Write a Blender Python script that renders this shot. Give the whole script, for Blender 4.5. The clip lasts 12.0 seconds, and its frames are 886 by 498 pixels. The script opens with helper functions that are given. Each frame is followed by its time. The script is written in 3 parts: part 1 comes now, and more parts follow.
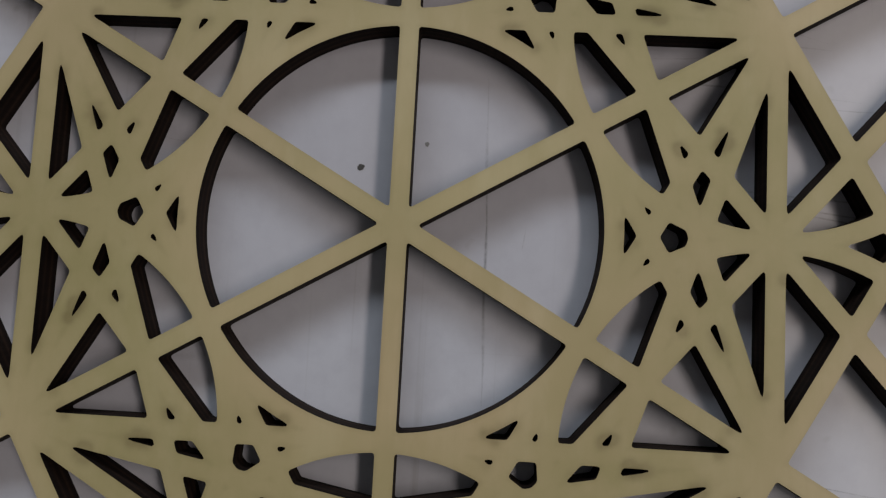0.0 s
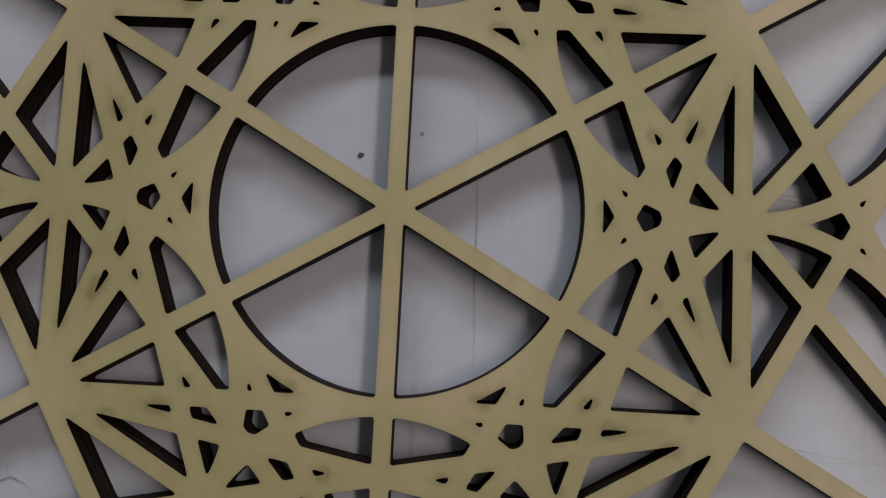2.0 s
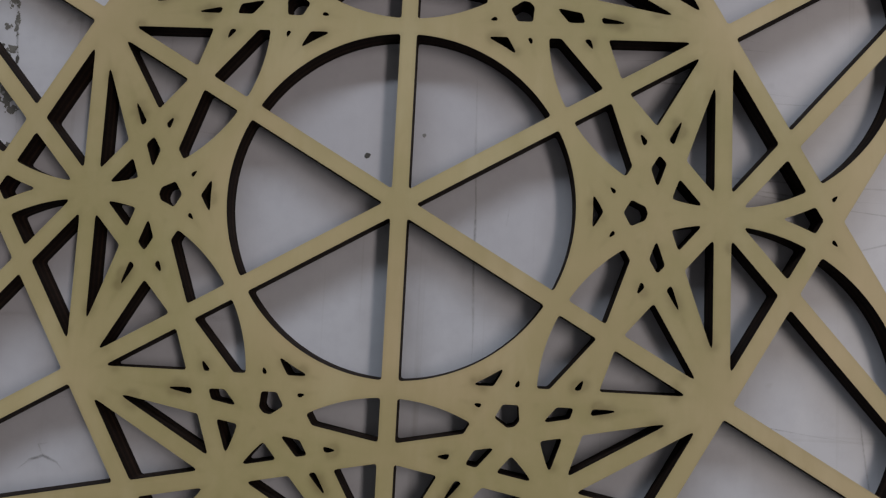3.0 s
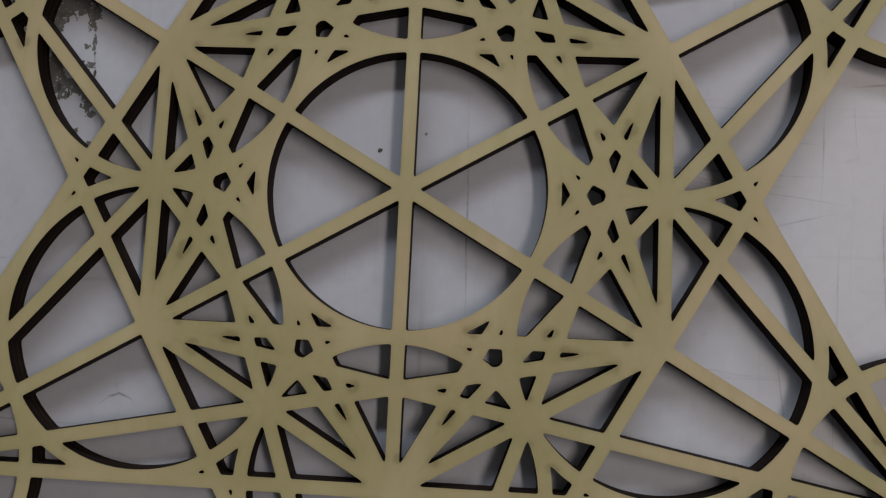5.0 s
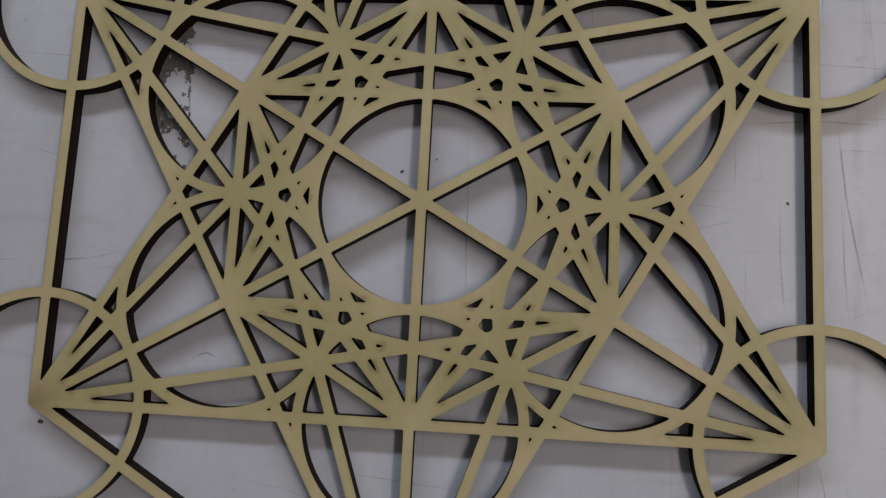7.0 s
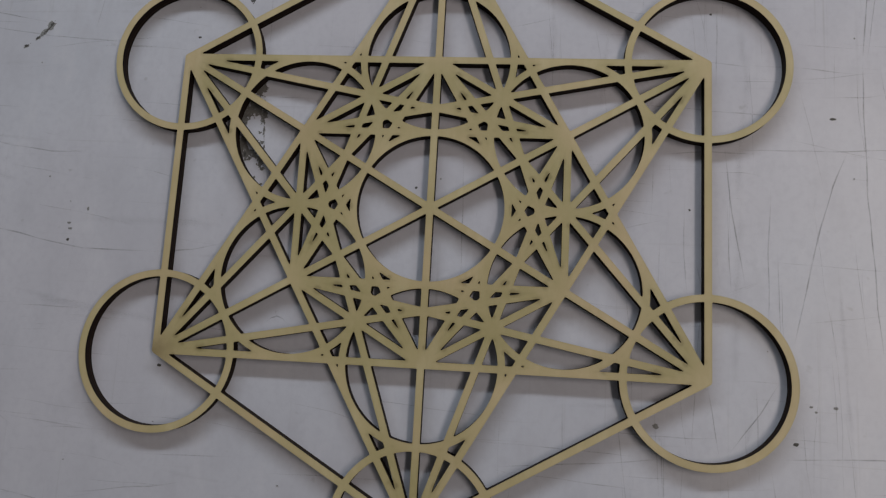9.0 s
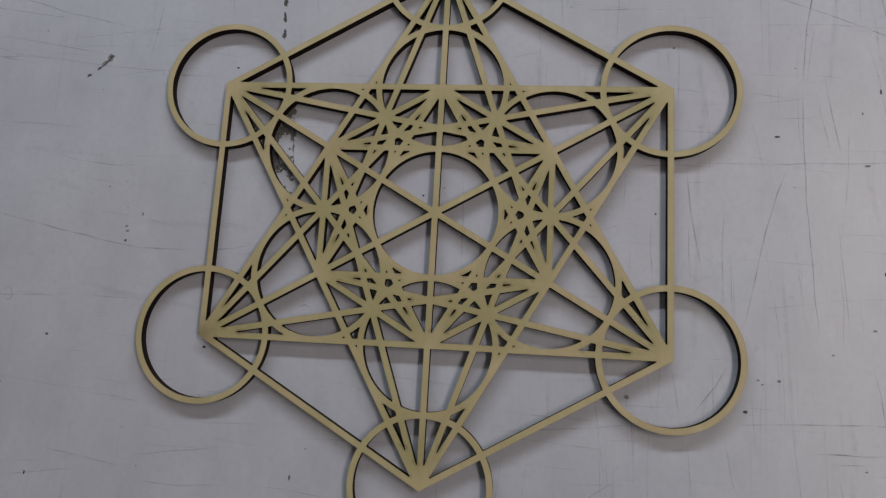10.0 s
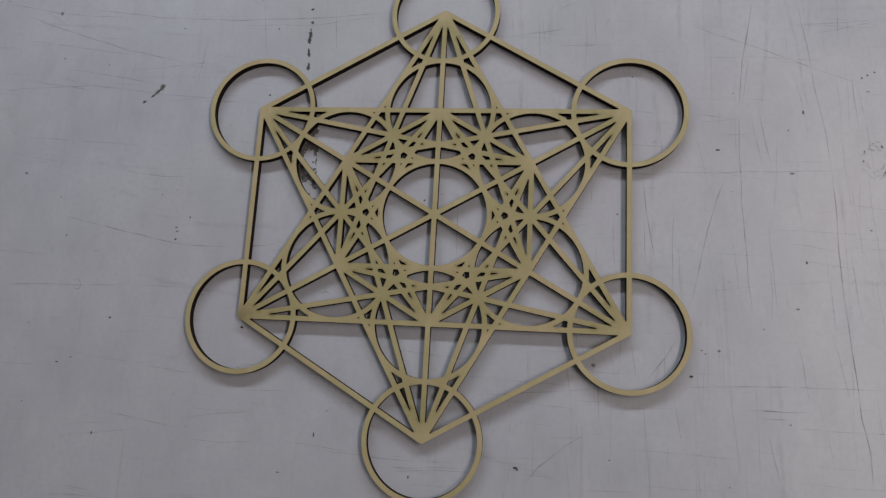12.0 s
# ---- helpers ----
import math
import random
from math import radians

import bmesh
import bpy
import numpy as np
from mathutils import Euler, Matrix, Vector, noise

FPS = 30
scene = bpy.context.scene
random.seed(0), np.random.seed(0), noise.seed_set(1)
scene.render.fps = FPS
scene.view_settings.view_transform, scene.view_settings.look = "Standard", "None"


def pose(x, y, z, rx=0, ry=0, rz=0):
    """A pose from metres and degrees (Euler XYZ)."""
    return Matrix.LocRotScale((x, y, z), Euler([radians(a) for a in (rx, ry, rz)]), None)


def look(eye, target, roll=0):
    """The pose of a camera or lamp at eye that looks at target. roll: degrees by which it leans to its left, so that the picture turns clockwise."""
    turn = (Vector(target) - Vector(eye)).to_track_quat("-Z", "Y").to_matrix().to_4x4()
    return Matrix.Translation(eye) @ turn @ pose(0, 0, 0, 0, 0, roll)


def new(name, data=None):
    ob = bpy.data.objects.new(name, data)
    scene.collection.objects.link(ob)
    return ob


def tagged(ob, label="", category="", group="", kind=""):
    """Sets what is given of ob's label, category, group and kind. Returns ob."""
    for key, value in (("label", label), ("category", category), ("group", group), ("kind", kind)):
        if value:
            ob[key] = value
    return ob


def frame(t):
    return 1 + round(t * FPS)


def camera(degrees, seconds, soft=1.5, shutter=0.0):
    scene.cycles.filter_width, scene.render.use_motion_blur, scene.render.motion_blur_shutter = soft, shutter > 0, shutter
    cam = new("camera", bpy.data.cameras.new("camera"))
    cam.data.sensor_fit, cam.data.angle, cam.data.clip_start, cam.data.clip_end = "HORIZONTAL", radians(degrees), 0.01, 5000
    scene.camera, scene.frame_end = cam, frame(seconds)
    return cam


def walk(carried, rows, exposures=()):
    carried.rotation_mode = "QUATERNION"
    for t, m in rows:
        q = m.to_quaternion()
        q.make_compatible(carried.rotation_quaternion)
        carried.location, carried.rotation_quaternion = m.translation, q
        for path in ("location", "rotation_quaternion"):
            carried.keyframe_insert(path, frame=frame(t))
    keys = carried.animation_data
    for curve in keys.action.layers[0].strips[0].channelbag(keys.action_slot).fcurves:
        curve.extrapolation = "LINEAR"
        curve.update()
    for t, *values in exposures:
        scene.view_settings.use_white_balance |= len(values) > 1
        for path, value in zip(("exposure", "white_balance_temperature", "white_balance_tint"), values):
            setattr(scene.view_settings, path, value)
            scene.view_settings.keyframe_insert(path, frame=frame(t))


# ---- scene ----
D = 0.07  # distance from the middle to each inner centre
T = 0.07000 * D  # thickness of the board
SOFT = 1.28

# -- path --
cam = camera(66, 12.0, soft=SOFT)
walk(cam, [
    (0, pose(0.0120, -0.0126, 0.1151, 4.756, 2.059, 3.062)),
    (0.5, pose(0.0122, -0.0146, 0.1165, 5.284, 2.268, 2.978)),
    (1, pose(0.0133, -0.0154, 0.1183, 4.927, 2.135, 2.901)),
    (1.5, pose(0.0130, -0.0157, 0.1210, 4.867, 2.085, 2.882)),
    (2, pose(0.0138, -0.0174, 0.1242, 5.074, 2.121, 2.841)),
    (2.5, pose(0.0144, -0.0189, 0.1283, 5.293, 2.199, 2.690)),
    (3, pose(0.0147, -0.0200, 0.1331, 5.307, 2.416, 2.775)),
    (3.2, pose(0.0148, -0.0203, 0.1355, 5.317, 2.415, 2.577)),
    (4.8, pose(0.0171, -0.0276, 0.1599, 5.198, 2.704, 2.781)),
    (5, pose(0.0180, -0.0286, 0.1638, 5.388, 2.860, 2.678)),
    (5.5, pose(0.0200, -0.0309, 0.1739, 5.587, 3.159, 2.699)),
    (6, pose(0.0205, -0.0348, 0.1858, 5.886, 3.277, 2.797)),
    (6.5, pose(0.0223, -0.0378, 0.2009, 6.587, 3.723, 2.821)),
    (7, pose(0.0247, -0.0418, 0.2173, 7.280, 4.214, 2.973)),
    (7.2, pose(0.0258, -0.0435, 0.2247, 7.634, 4.485, 3.056)),
    (8.8, pose(0.0361, -0.0566, 0.2967, 8.123, 5.331, 3.190)),
    (9, pose(0.0371, -0.0621, 0.3038, 8.555, 5.292, 3.181)),
    (9.5, pose(0.0391, -0.0707, 0.3292, 9.169, 5.279, 3.180)),
    (10, pose(0.0442, -0.0777, 0.3553, 9.716, 5.787, 3.230)),
    (10.5, pose(0.0493, -0.0846, 0.3784, 10.049, 6.061, 3.065)),
    (11, pose(0.0526, -0.0950, 0.3974, 10.755, 6.070, 3.141)),
    (11.5, pose(0.0557, -0.1005, 0.4142, 11.038, 6.263, 3.006)),
    (12, pose(0.0573, -0.1033, 0.4235, 11.198, 6.282, 3.081)),
], [(0.0, 0.02), (3.2, 0.02), (5.5, -0.01), (7.2, 0.02), (9.0, 0.01), (12.0, 0.02)])
# -- path end --

# ---- light ----
world = bpy.data.worlds.new("world")
scene.world = world
world.use_nodes = True
world.node_tree.nodes["Background"].inputs[0].default_value = (0.85, 0.82, 0.80, 1)
world.node_tree.nodes["Background"].inputs[1].default_value = 0.065
scene.view_settings.exposure = 0.0


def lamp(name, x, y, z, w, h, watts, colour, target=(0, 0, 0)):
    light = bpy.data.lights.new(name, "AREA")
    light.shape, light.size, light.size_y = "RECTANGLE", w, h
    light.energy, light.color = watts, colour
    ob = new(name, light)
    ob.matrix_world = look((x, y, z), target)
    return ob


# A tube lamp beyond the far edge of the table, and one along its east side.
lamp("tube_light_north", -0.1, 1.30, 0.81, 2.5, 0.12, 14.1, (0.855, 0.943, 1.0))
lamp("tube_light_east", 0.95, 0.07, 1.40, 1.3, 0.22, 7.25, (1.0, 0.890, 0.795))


# ---- materials ----
def material(name, base, rough=0.5, metal=0.0):
    m = bpy.data.materials.new(name)
    m.use_nodes = True
    n, l = m.node_tree.nodes, m.node_tree.links
    b = n["Principled BSDF"]
    b.inputs["Base Color"].default_value = (*base, 1)
    b.inputs["Roughness"].default_value = rough
    b.inputs["Metallic"].default_value = metal
    return m, n, l, b


def node(n, kind, **values):
    made = n.new(kind)
    for key, value in values.items():
        made.inputs[key].default_value = value
    return made


def ramp(n, l, source, stops):
    r = n.new("ShaderNodeValToRGB")
    e = r.color_ramp.elements
    while len(e) < len(stops):
        e.new(0.5)
    for k, (at, colour) in zip(e, stops):
        k.position, k.color = at, (*colour, 1) if len(colour) == 3 else colour
    l.new(source, r.inputs[0])
    return r.outputs[0]


def mix(n, l, factor, a, b, blend="MIX"):
    m = n.new("ShaderNodeMix")
    m.data_type, m.blend_type = "RGBA", blend
    for k, v in ((0, factor), (6, a), (7, b)):
        if isinstance(v, (int, float)):
            m.inputs[k].default_value = v
        elif isinstance(v, tuple):
            m.inputs[k].default_value = (*v, 1)
        else:
            l.new(v, m.inputs[k])
    return m.outputs[2]


def place(n, l, scale=(1, 1, 1)):
    c, m = n.new("ShaderNodeTexCoord"), n.new("ShaderNodeMapping")
    m.inputs["Scale"].default_value = scale
    l.new(c.outputs["Object"], m.inputs[0])
    return m.outputs[0]


def noise_of(n, l, vector, scale, detail=3.0, rough=0.55):
    t = node(n, "ShaderNodeTexNoise", Scale=scale, Detail=detail, Roughness=rough)
    l.new(vector, t.inputs["Vector"])
    return t.outputs[0]


def relief(n, l, b, height, strength, distance):
    u = node(n, "ShaderNodeBump", Strength=strength, Distance=distance)
    l.new(height, u.inputs["Height"])
    l.new(u.outputs[0], b.inputs["Normal"])


def board_face():
    m, n, l, b = material("birch_face", (0.5, 0.42, 0.22), 0.55)
    grain = noise_of(n, l, place(n, l, (1, 0.09, 1)), 520, 5)
    cloud = noise_of(n, l, place(n, l), 45, 4)
    wood = mix(n, l, grain, (0.565, 0.470, 0.268), (0.635, 0.525, 0.312))
    wood = mix(n, l, ramp(n, l, cloud, [(0.3, (0, 0, 0)), (0.75, (1, 1, 1))]), wood, (0.500, 0.424, 0.228))
    flame = noise_of(n, l, place(n, l, (1, 0.35, 1)), 130, 4)
    wood = mix(n, l, ramp(n, l, flame, [(0.5, (0, 0, 0)), (0.72, (0.6, 0.6, 0.6))]), wood, (0.65, 0.56, 0.35))
    # the veneer drifts between a pinkish and a greenish cast
    cast = ramp(n, l, noise_of(n, l, place(n, l), 17, 3), [(0.34, (0.985, 0.988, 0.945)), (0.66, (1.045, 0.978, 1.005))])
    wood = mix(n, l, 1.0, wood, cast, "MULTIPLY")
    smoke = noise_of(n, l, place(n, l), 260, 3)
    for name, colour in (("warmed", (0.355, 0.315, 0.13)), ("scorch", (0.13, 0.09, 0.03))):
        heat = n.new("ShaderNodeAttribute")
        heat.attribute_name = name
        much = node(n, "ShaderNodeMath")
        much.operation = "MULTIPLY"
        l.new(heat.outputs["Fac"], much.inputs[0])
        l.new(ramp(n, l, smoke, [(0.2, (0.6, 0.6, 0.6)), (0.7, (1, 1, 1))]), much.inputs[1])
        wood = mix(n, l, much.outputs[0], wood, colour)
    l.new(wood, b.inputs["Base Color"])
    relief(n, l, b, grain, 0.12, 0.0002)
    return m


def board_edge():
    m, n, l, b = material("charred_edge", (0.012, 0.007, 0.005), 0.85)
    b.inputs["Specular IOR Level"].default_value = 0.2
    streak = noise_of(n, l, place(n, l, (1, 1, 0.1)), 1200, 3)
    # the middle plies are less burnt than the two faces of the cut
    where = n.new("ShaderNodeSeparateXYZ")
    l.new(place(n, l, (1, 1, 1 / T)), where.inputs[0])
    ply = ramp(n, l, where.outputs[2], [(0.0, (0.006, 0.003, 0.002)), (0.2, (0.012, 0.006, 0.004)), (0.32, (0.032, 0.017, 0.011)), (0.42, (0.012, 0.006, 0.004)), (0.56, (0.010, 0.005, 0.004)), (0.66, (0.022, 0.011, 0.007)), (0.78, (0.008, 0.004, 0.003))])
    l.new(mix(n, l, 0.6, ply, mix(n, l, streak, (0.3, 0.3, 0.3), (1.8, 1.7, 1.6)), "MULTIPLY"), b.inputs["Base Color"])
    relief(n, l, b, streak, 0.4, 0.0003)
    return m


def painted_top():
    m, n, l, b = material("white_worn_paint", (0.6, 0.58, 0.62), 0.36)
    v = place(n, l)
    cloud = noise_of(n, l, v, 11, 5)
    fine = noise_of(n, l, v, 300, 4)
    paint = mix(n, l, ramp(n, l, cloud, [(0.3, (0, 0, 0)), (0.7, (1, 1, 1))]), (0.59, 0.584, 0.65), (0.672, 0.665, 0.734))
    paint = mix(n, l, ramp(n, l, fine, [(0.45, (0, 0, 0)), (0.85, (0.7, 0.7, 0.7))]), paint, (0.565, 0.555, 0.625))
    drift = ramp(n, l, noise_of(n, l, v, 4.5, 2), [(0.35, (1.0, 0.985, 0.99)), (0.65, (0.965, 0.985, 1.0))])
    paint = mix(n, l, 1.0, paint, drift, "MULTIPLY")
    # rubbed streaks, along both ways that things were pushed over the board
    for scale, low in (((1, 0.012, 1), 0.60), ((0.012, 1, 1), 0.63)):
        rub = noise_of(n, l, place(n, l, scale), 330, 3, 0.7)
        patch = ramp(n, l, noise_of(n, l, v, 14, 3), [(0.42, (0, 0, 0)), (0.62, (1, 1, 1))])
        both = mix(n, l, 1.0, ramp(n, l, rub, [(low, (0, 0, 0)), (low + 0.16, (0.55, 0.55, 0.55))]), patch, "MULTIPLY")
        paint = mix(n, l, both, paint, (0.40, 0.39, 0.415))
    # wiped smears and dull blotches
    smear = noise_of(n, l, place(n, l, (1, 0.5, 1)), 48, 6, 0.65)
    paint = mix(n, l, ramp(n, l, smear, [(0.52, (0, 0, 0)), (0.74, (0.55, 0.55, 0.55))]), paint, (0.52, 0.515, 0.58))
    paint = mix(n, l, ramp(n, l, smear, [(0.28, (0.5, 0.5, 0.5)), (0.46, (0, 0, 0))]), paint, (0.72, 0.71, 0.775))
    # small stains
    dots = noise_of(n, l, v, 120, 2)
    paint = mix(n, l, ramp(n, l, dots, [(0.72, (0, 0, 0)), (0.80, (0.5, 0.5, 0.5))]), paint, (0.36, 0.35, 0.37))
    l.new(paint, b.inputs["Base Color"])
    gloss = ramp(n, l, cloud, [(0.3, (0.28, 0.28, 0.28)), (0.75, (0.41, 0.41, 0.41))])
    l.new(gloss, b.inputs["Roughness"])
    relief(n, l, b, fine, 0.04, 0.0003)
    return m


FACE, EDGE, PAINT = board_face(), board_edge(), painted_top()
WALL = material("room_paint", (0.45, 0.44, 0.42), 0.8)[0]
FLOOR = material("grey_concrete", (0.25, 0.25, 0.24), 0.7)[0]
STEEL = material("painted_steel", (0.3, 0.31, 0.32), 0.45)[0]


def mesh_object(name, bm, mat, parent=None, label=""):
    me = bpy.data.meshes.new(name)
    bm.to_mesh(me)
    bm.free()
    me.materials.append(mat)
    ob = new(name, me)
    ob.parent = parent
    return tagged(ob, label)


def box(x0, y0, z0, x1, y1, z1, bevel=0.0):
    bm = bmesh.new()
    bmesh.ops.create_cube(bm, size=1)
    bmesh.ops.scale(bm, vec=(x1 - x0, y1 - y0, z1 - z0), verts=bm.verts)
    bmesh.ops.translate(bm, vec=((x0 + x1) / 2, (y0 + y1) / 2, (z0 + z1) / 2), verts=bm.verts)
    if bevel:
        bmesh.ops.bevel(bm, geom=bm.edges[:], offset=bevel, segments=2, affect="EDGES")
    return bm


# ---- table ----
table = tagged(new("work_table"), "white painted work table with a scratched worn top", "table")
table_top = mesh_object("tabletop", box(-0.75, -0.5, -0.03, 0.75, 0.55, 0.0, 0.002), PAINT, table, "scratched white painted board")

# ---- marks on the table ----
def ground_mark(name, rgb, rough=0.6):
    m, n, l, b = material(name, rgb, rough)
    l.new(mix(n, l, noise_of(n, l, place(n, l), 700, 3), tuple(0.75 * c for c in rgb), tuple(1.2 * c for c in rgb)), b.inputs["Base Color"])
    return m


def worn_line(name, rgb, strength):
    """A rubbed-in scratch: strongest along its middle, broken and feathered towards its sides."""
    m, n, l, b = material(name, rgb, 0.6)
    core = n.new("ShaderNodeAttribute")
    core.attribute_name = "core"
    v = place(n, l)
    gaps = ramp(n, l, noise_of(n, l, v, 95, 3), [(0.33, (0.2, 0.2, 0.2)), (0.6, (1, 1, 1))])
    grit = ramp(n, l, noise_of(n, l, v, 1100, 2), [(0.3, (0.45, 0.45, 0.45)), (0.65, (1, 1, 1))])
    both = mix(n, l, 1.0, gaps, grit, "MULTIPLY")
    cover = mix(n, l, 1.0, mix(n, l, 1.0, both, core.outputs["Color"], "MULTIPLY"), (strength, strength, strength), "MULTIPLY")
    clear, blend = n.new("ShaderNodeBsdfTransparent"), n.new("ShaderNodeMixShader")
    l.new(cover, blend.inputs[0])
    l.new(clear.outputs[0], blend.inputs[1])
    l.new(b.outputs[0], blend.inputs[2])
    l.new(blend.outputs[0], n["Material Output"].inputs[0])
    return m


SMEAR = (worn_line("rubbed_smear", (0.36, 0.355, 0.385), 0.13), 0.0050)
HAIR = (worn_line("hairline", (0.30, 0.295, 0.32), 0.36), 0.00055)
FAINT = (worn_line("faint_scratch", (0.27, 0.265, 0.285), 0.46), 0.00075)
THIN = (worn_line("thin_scratch", (0.24, 0.235, 0.25), 0.52), 0.00080)
PLAIN = (worn_line("scratch", (0.21, 0.205, 0.215), 0.60), 0.00085)
DEEP = (worn_line("deep_scratch", (0.17, 0.165, 0.17), 0.70), 0.00095)
SPOT = ground_mark("dark_chip", (0.075, 0.07, 0.068))
GREY = ground_mark("grey_chip", (0.25, 0.245, 0.25))


def bare_board():
    """Grey-brown board under the paint, with crumbs of paint left on it."""
    m, n, l, b = material("bare_grey_patch", (0.13, 0.122, 0.115), 0.7)
    v = place(n, l)
    grey = mix(n, l, noise_of(n, l, v, 420, 4), (0.085, 0.08, 0.075), (0.22, 0.21, 0.20))
    crumbs = ramp(n, l, noise_of(n, l, v, 900, 3), [(0.60, (0, 0, 0)), (0.68, (0.8, 0.8, 0.8))])
    l.new(mix(n, l, crumbs, grey, (0.42, 0.41, 0.43)), b.inputs["Base Color"])
    return m


BARE = bare_board()
marks = random.Random(5)
layer = [0]


def lift():
    """Each mark lies a hair above the last, so that crossing ones never share a plane."""
    layer[0] += 1
    return 0.00002 + 0.0000002 * layer[0]


def ribbon(bm, wide, *points):
    """A scratch as a narrow uneven strip through the points."""
    pts = [Vector((*p, 0)) for p in points]
    line = []
    for a, b in zip(pts, pts[1:]):
        n = max(2, int((b - a).length / 0.004))
        line += [a.lerp(b, k / n) for k in range(n)]
    line.append(pts[-1])
    z, rows, seed = lift(), [], marks.random() * 50
    core = bm.verts.layers.float.get("core") or bm.verts.layers.float.new("core")
    for k, p in enumerate(line):
        q, r = line[max(k - 1, 0)], line[min(k + 1, len(line) - 1)]
        across = Vector((-(r - q).y, (r - q).x, 0)).normalized()
        end = min(k, len(line) - 1 - k) / 4
        broken = min(1.0, max(0.45, 0.85 + 0.9 * noise.noise(Vector((seed, k * 0.45, 0)))))
        half = wide / 2 * min(1.0, 0.35 + end) * broken
        p = p + across * 0.0005 * noise.noise(Vector((seed + 9, k * 0.25, 0)))
        row = [bm.verts.new((*(p + across * side * half).xy, z)) for side in (1, 0, -1)]
        row[1][core] = min(1.0, 0.15 + end)
        rows.append(row)
    for a, b in zip(rows, rows[1:]):
        bm.faces.new((a[0], a[1], b[1], b[0]))
        bm.faces.new((a[1], a[2], b[2], b[1]))


def scratch(kind, *points):
    bm = bmesh.new()
    ribbon(bm, kind[1], *points)
    return mesh_object("scratch", bm, kind[0], table_top)


def blot(name, mat, x, y, rx, ry, rough):
    bm = bmesh.new()
    z, seed, n = lift(), marks.random() * 90, 26 if max(rx, ry) < 0.003 else 90
    ring = []
    for k in range(n):
        a = 2 * math.pi * k / n
        u = Vector((math.cos(a), math.sin(a), 0))
        r = 1 + rough * (noise.noise(u * 1.3 + Vector((seed, 0, 0))) + 0.45 * noise.noise(u * 3.2 + Vector((0, seed, 0))))
        ring.append(bm.verts.new((x + u.x * rx * r, y + u.y * ry * r, z)))
    mid = bm.verts.new((x, y, z))
    for a, b in zip(ring, ring[1:] + ring[:1]):
        bm.faces.new((a, b, mid))
    return mesh_object(name, bm, mat, table_top)


def chip(mat, x, y, rx, ry):
    return blot("chip", mat, x, y, rx, ry, 0.38)


def peel(name, mat, spots, rough=0.75, grain=0.0016, cell=0.00022):
    """Paint flaked off over several ovals (x, y, half width, half height, turn), with a crumbled outline and islands."""
    x0, x1 = min(p[0] - 1.6 * max(p[2:4]) for p in spots), max(p[0] + 1.6 * max(p[2:4]) for p in spots)
    y0, y1 = min(p[1] - 1.6 * max(p[2:4]) for p in spots), max(p[1] + 1.6 * max(p[2:4]) for p in spots)
    xs, ys = np.arange(x0, x1 + cell, cell), np.arange(y0, y1 + cell, cell)
    gx, gy = np.meshgrid(xs, ys, indexing="ij")
    inner = np.full(gx.shape, -9.0)
    for x, y, rx, ry, turn in spots:
        c, w = math.cos(radians(turn)), math.sin(radians(turn))
        u, v = (gx - x) * c + (gy - y) * w, (gy - y) * c - (gx - x) * w
        inner = np.maximum(inner, 1 - np.hypot(u / rx, v / ry))
    seed = marks.random() * 70
    for i in range(len(xs)):
        for j in range(len(ys)):
            if inner[i, j] > -1.2:
                at = Vector((xs[i] / grain, ys[j] / grain, seed))
                inner[i, j] += rough * (noise.noise(at) + 0.6 * noise.noise(at * 2.7) + 0.3 * noise.noise(at * 6))
    bm, z, made = bmesh.new(), lift(), {}

    def vert(*key):
        if key not in made:
            if len(key) == 2:
                made[key] = bm.verts.new((xs[key[0]], ys[key[1]], z))
            else:
                i, j, p, q = key
                k = inner[i, j] / (inner[i, j] - inner[p, q])
                made[key] = bm.verts.new((xs[i] + k * (xs[p] - xs[i]), ys[j] + k * (ys[q] - ys[j]), z))
        return made[key]

    full = inner > 0
    for i in range(len(xs) - 1):
        for j in range(len(ys) - 1):
            ring = ((i, j), (i + 1, j), (i + 1, j + 1), (i, j + 1))
            loop = []
            for a, b in zip(ring, ring[1:] + ring[:1]):
                if full[a]:
                    loop.append(vert(*a))
                if full[a] != full[b]:
                    loop.append(vert(*min(a, b), *max(a, b)))
            if len(loop) > 2:
                bm.faces.new(loop)
    return mesh_object(name, bm, mat, table_top)


# -- marks --
scratch(PLAIN, (-0.2625, 0.1487), (-0.2444, 0.1459), (-0.2046, 0.1410), (-0.1492, 0.1384), (-0.1079, 0.1392), (-0.0754, 0.1403), (-0.0397, 0.1438))
scratch(PLAIN, (-0.3157, 0.1452), (-0.2868, 0.1345), (-0.2633, 0.1268), (-0.2313, 0.1170), (-0.1960, 0.1090), (-0.1829, 0.1061))
scratch(FAINT, (-0.3357, 0.1546), (-0.3074, 0.1497), (-0.2841, 0.1449), (-0.2615, 0.1429), (-0.2306, 0.1413))
scratch(FAINT, (-0.2980, 0.1473), (-0.2831, 0.1390), (-0.2740, 0.1326))
scratch(FAINT, (-0.3117, 0.1240), (-0.2844, 0.1207), (-0.2618, 0.1175), (-0.2395, 0.1143), (-0.2218, 0.1113))
scratch(THIN, (-0.2612, 0.1001), (-0.2410, 0.0966), (-0.2191, 0.0932), (-0.1975, 0.0890))
scratch(FAINT, (-0.3108, 0.0947), (-0.2833, 0.0896), (-0.2567, 0.0862), (-0.2435, 0.0841))
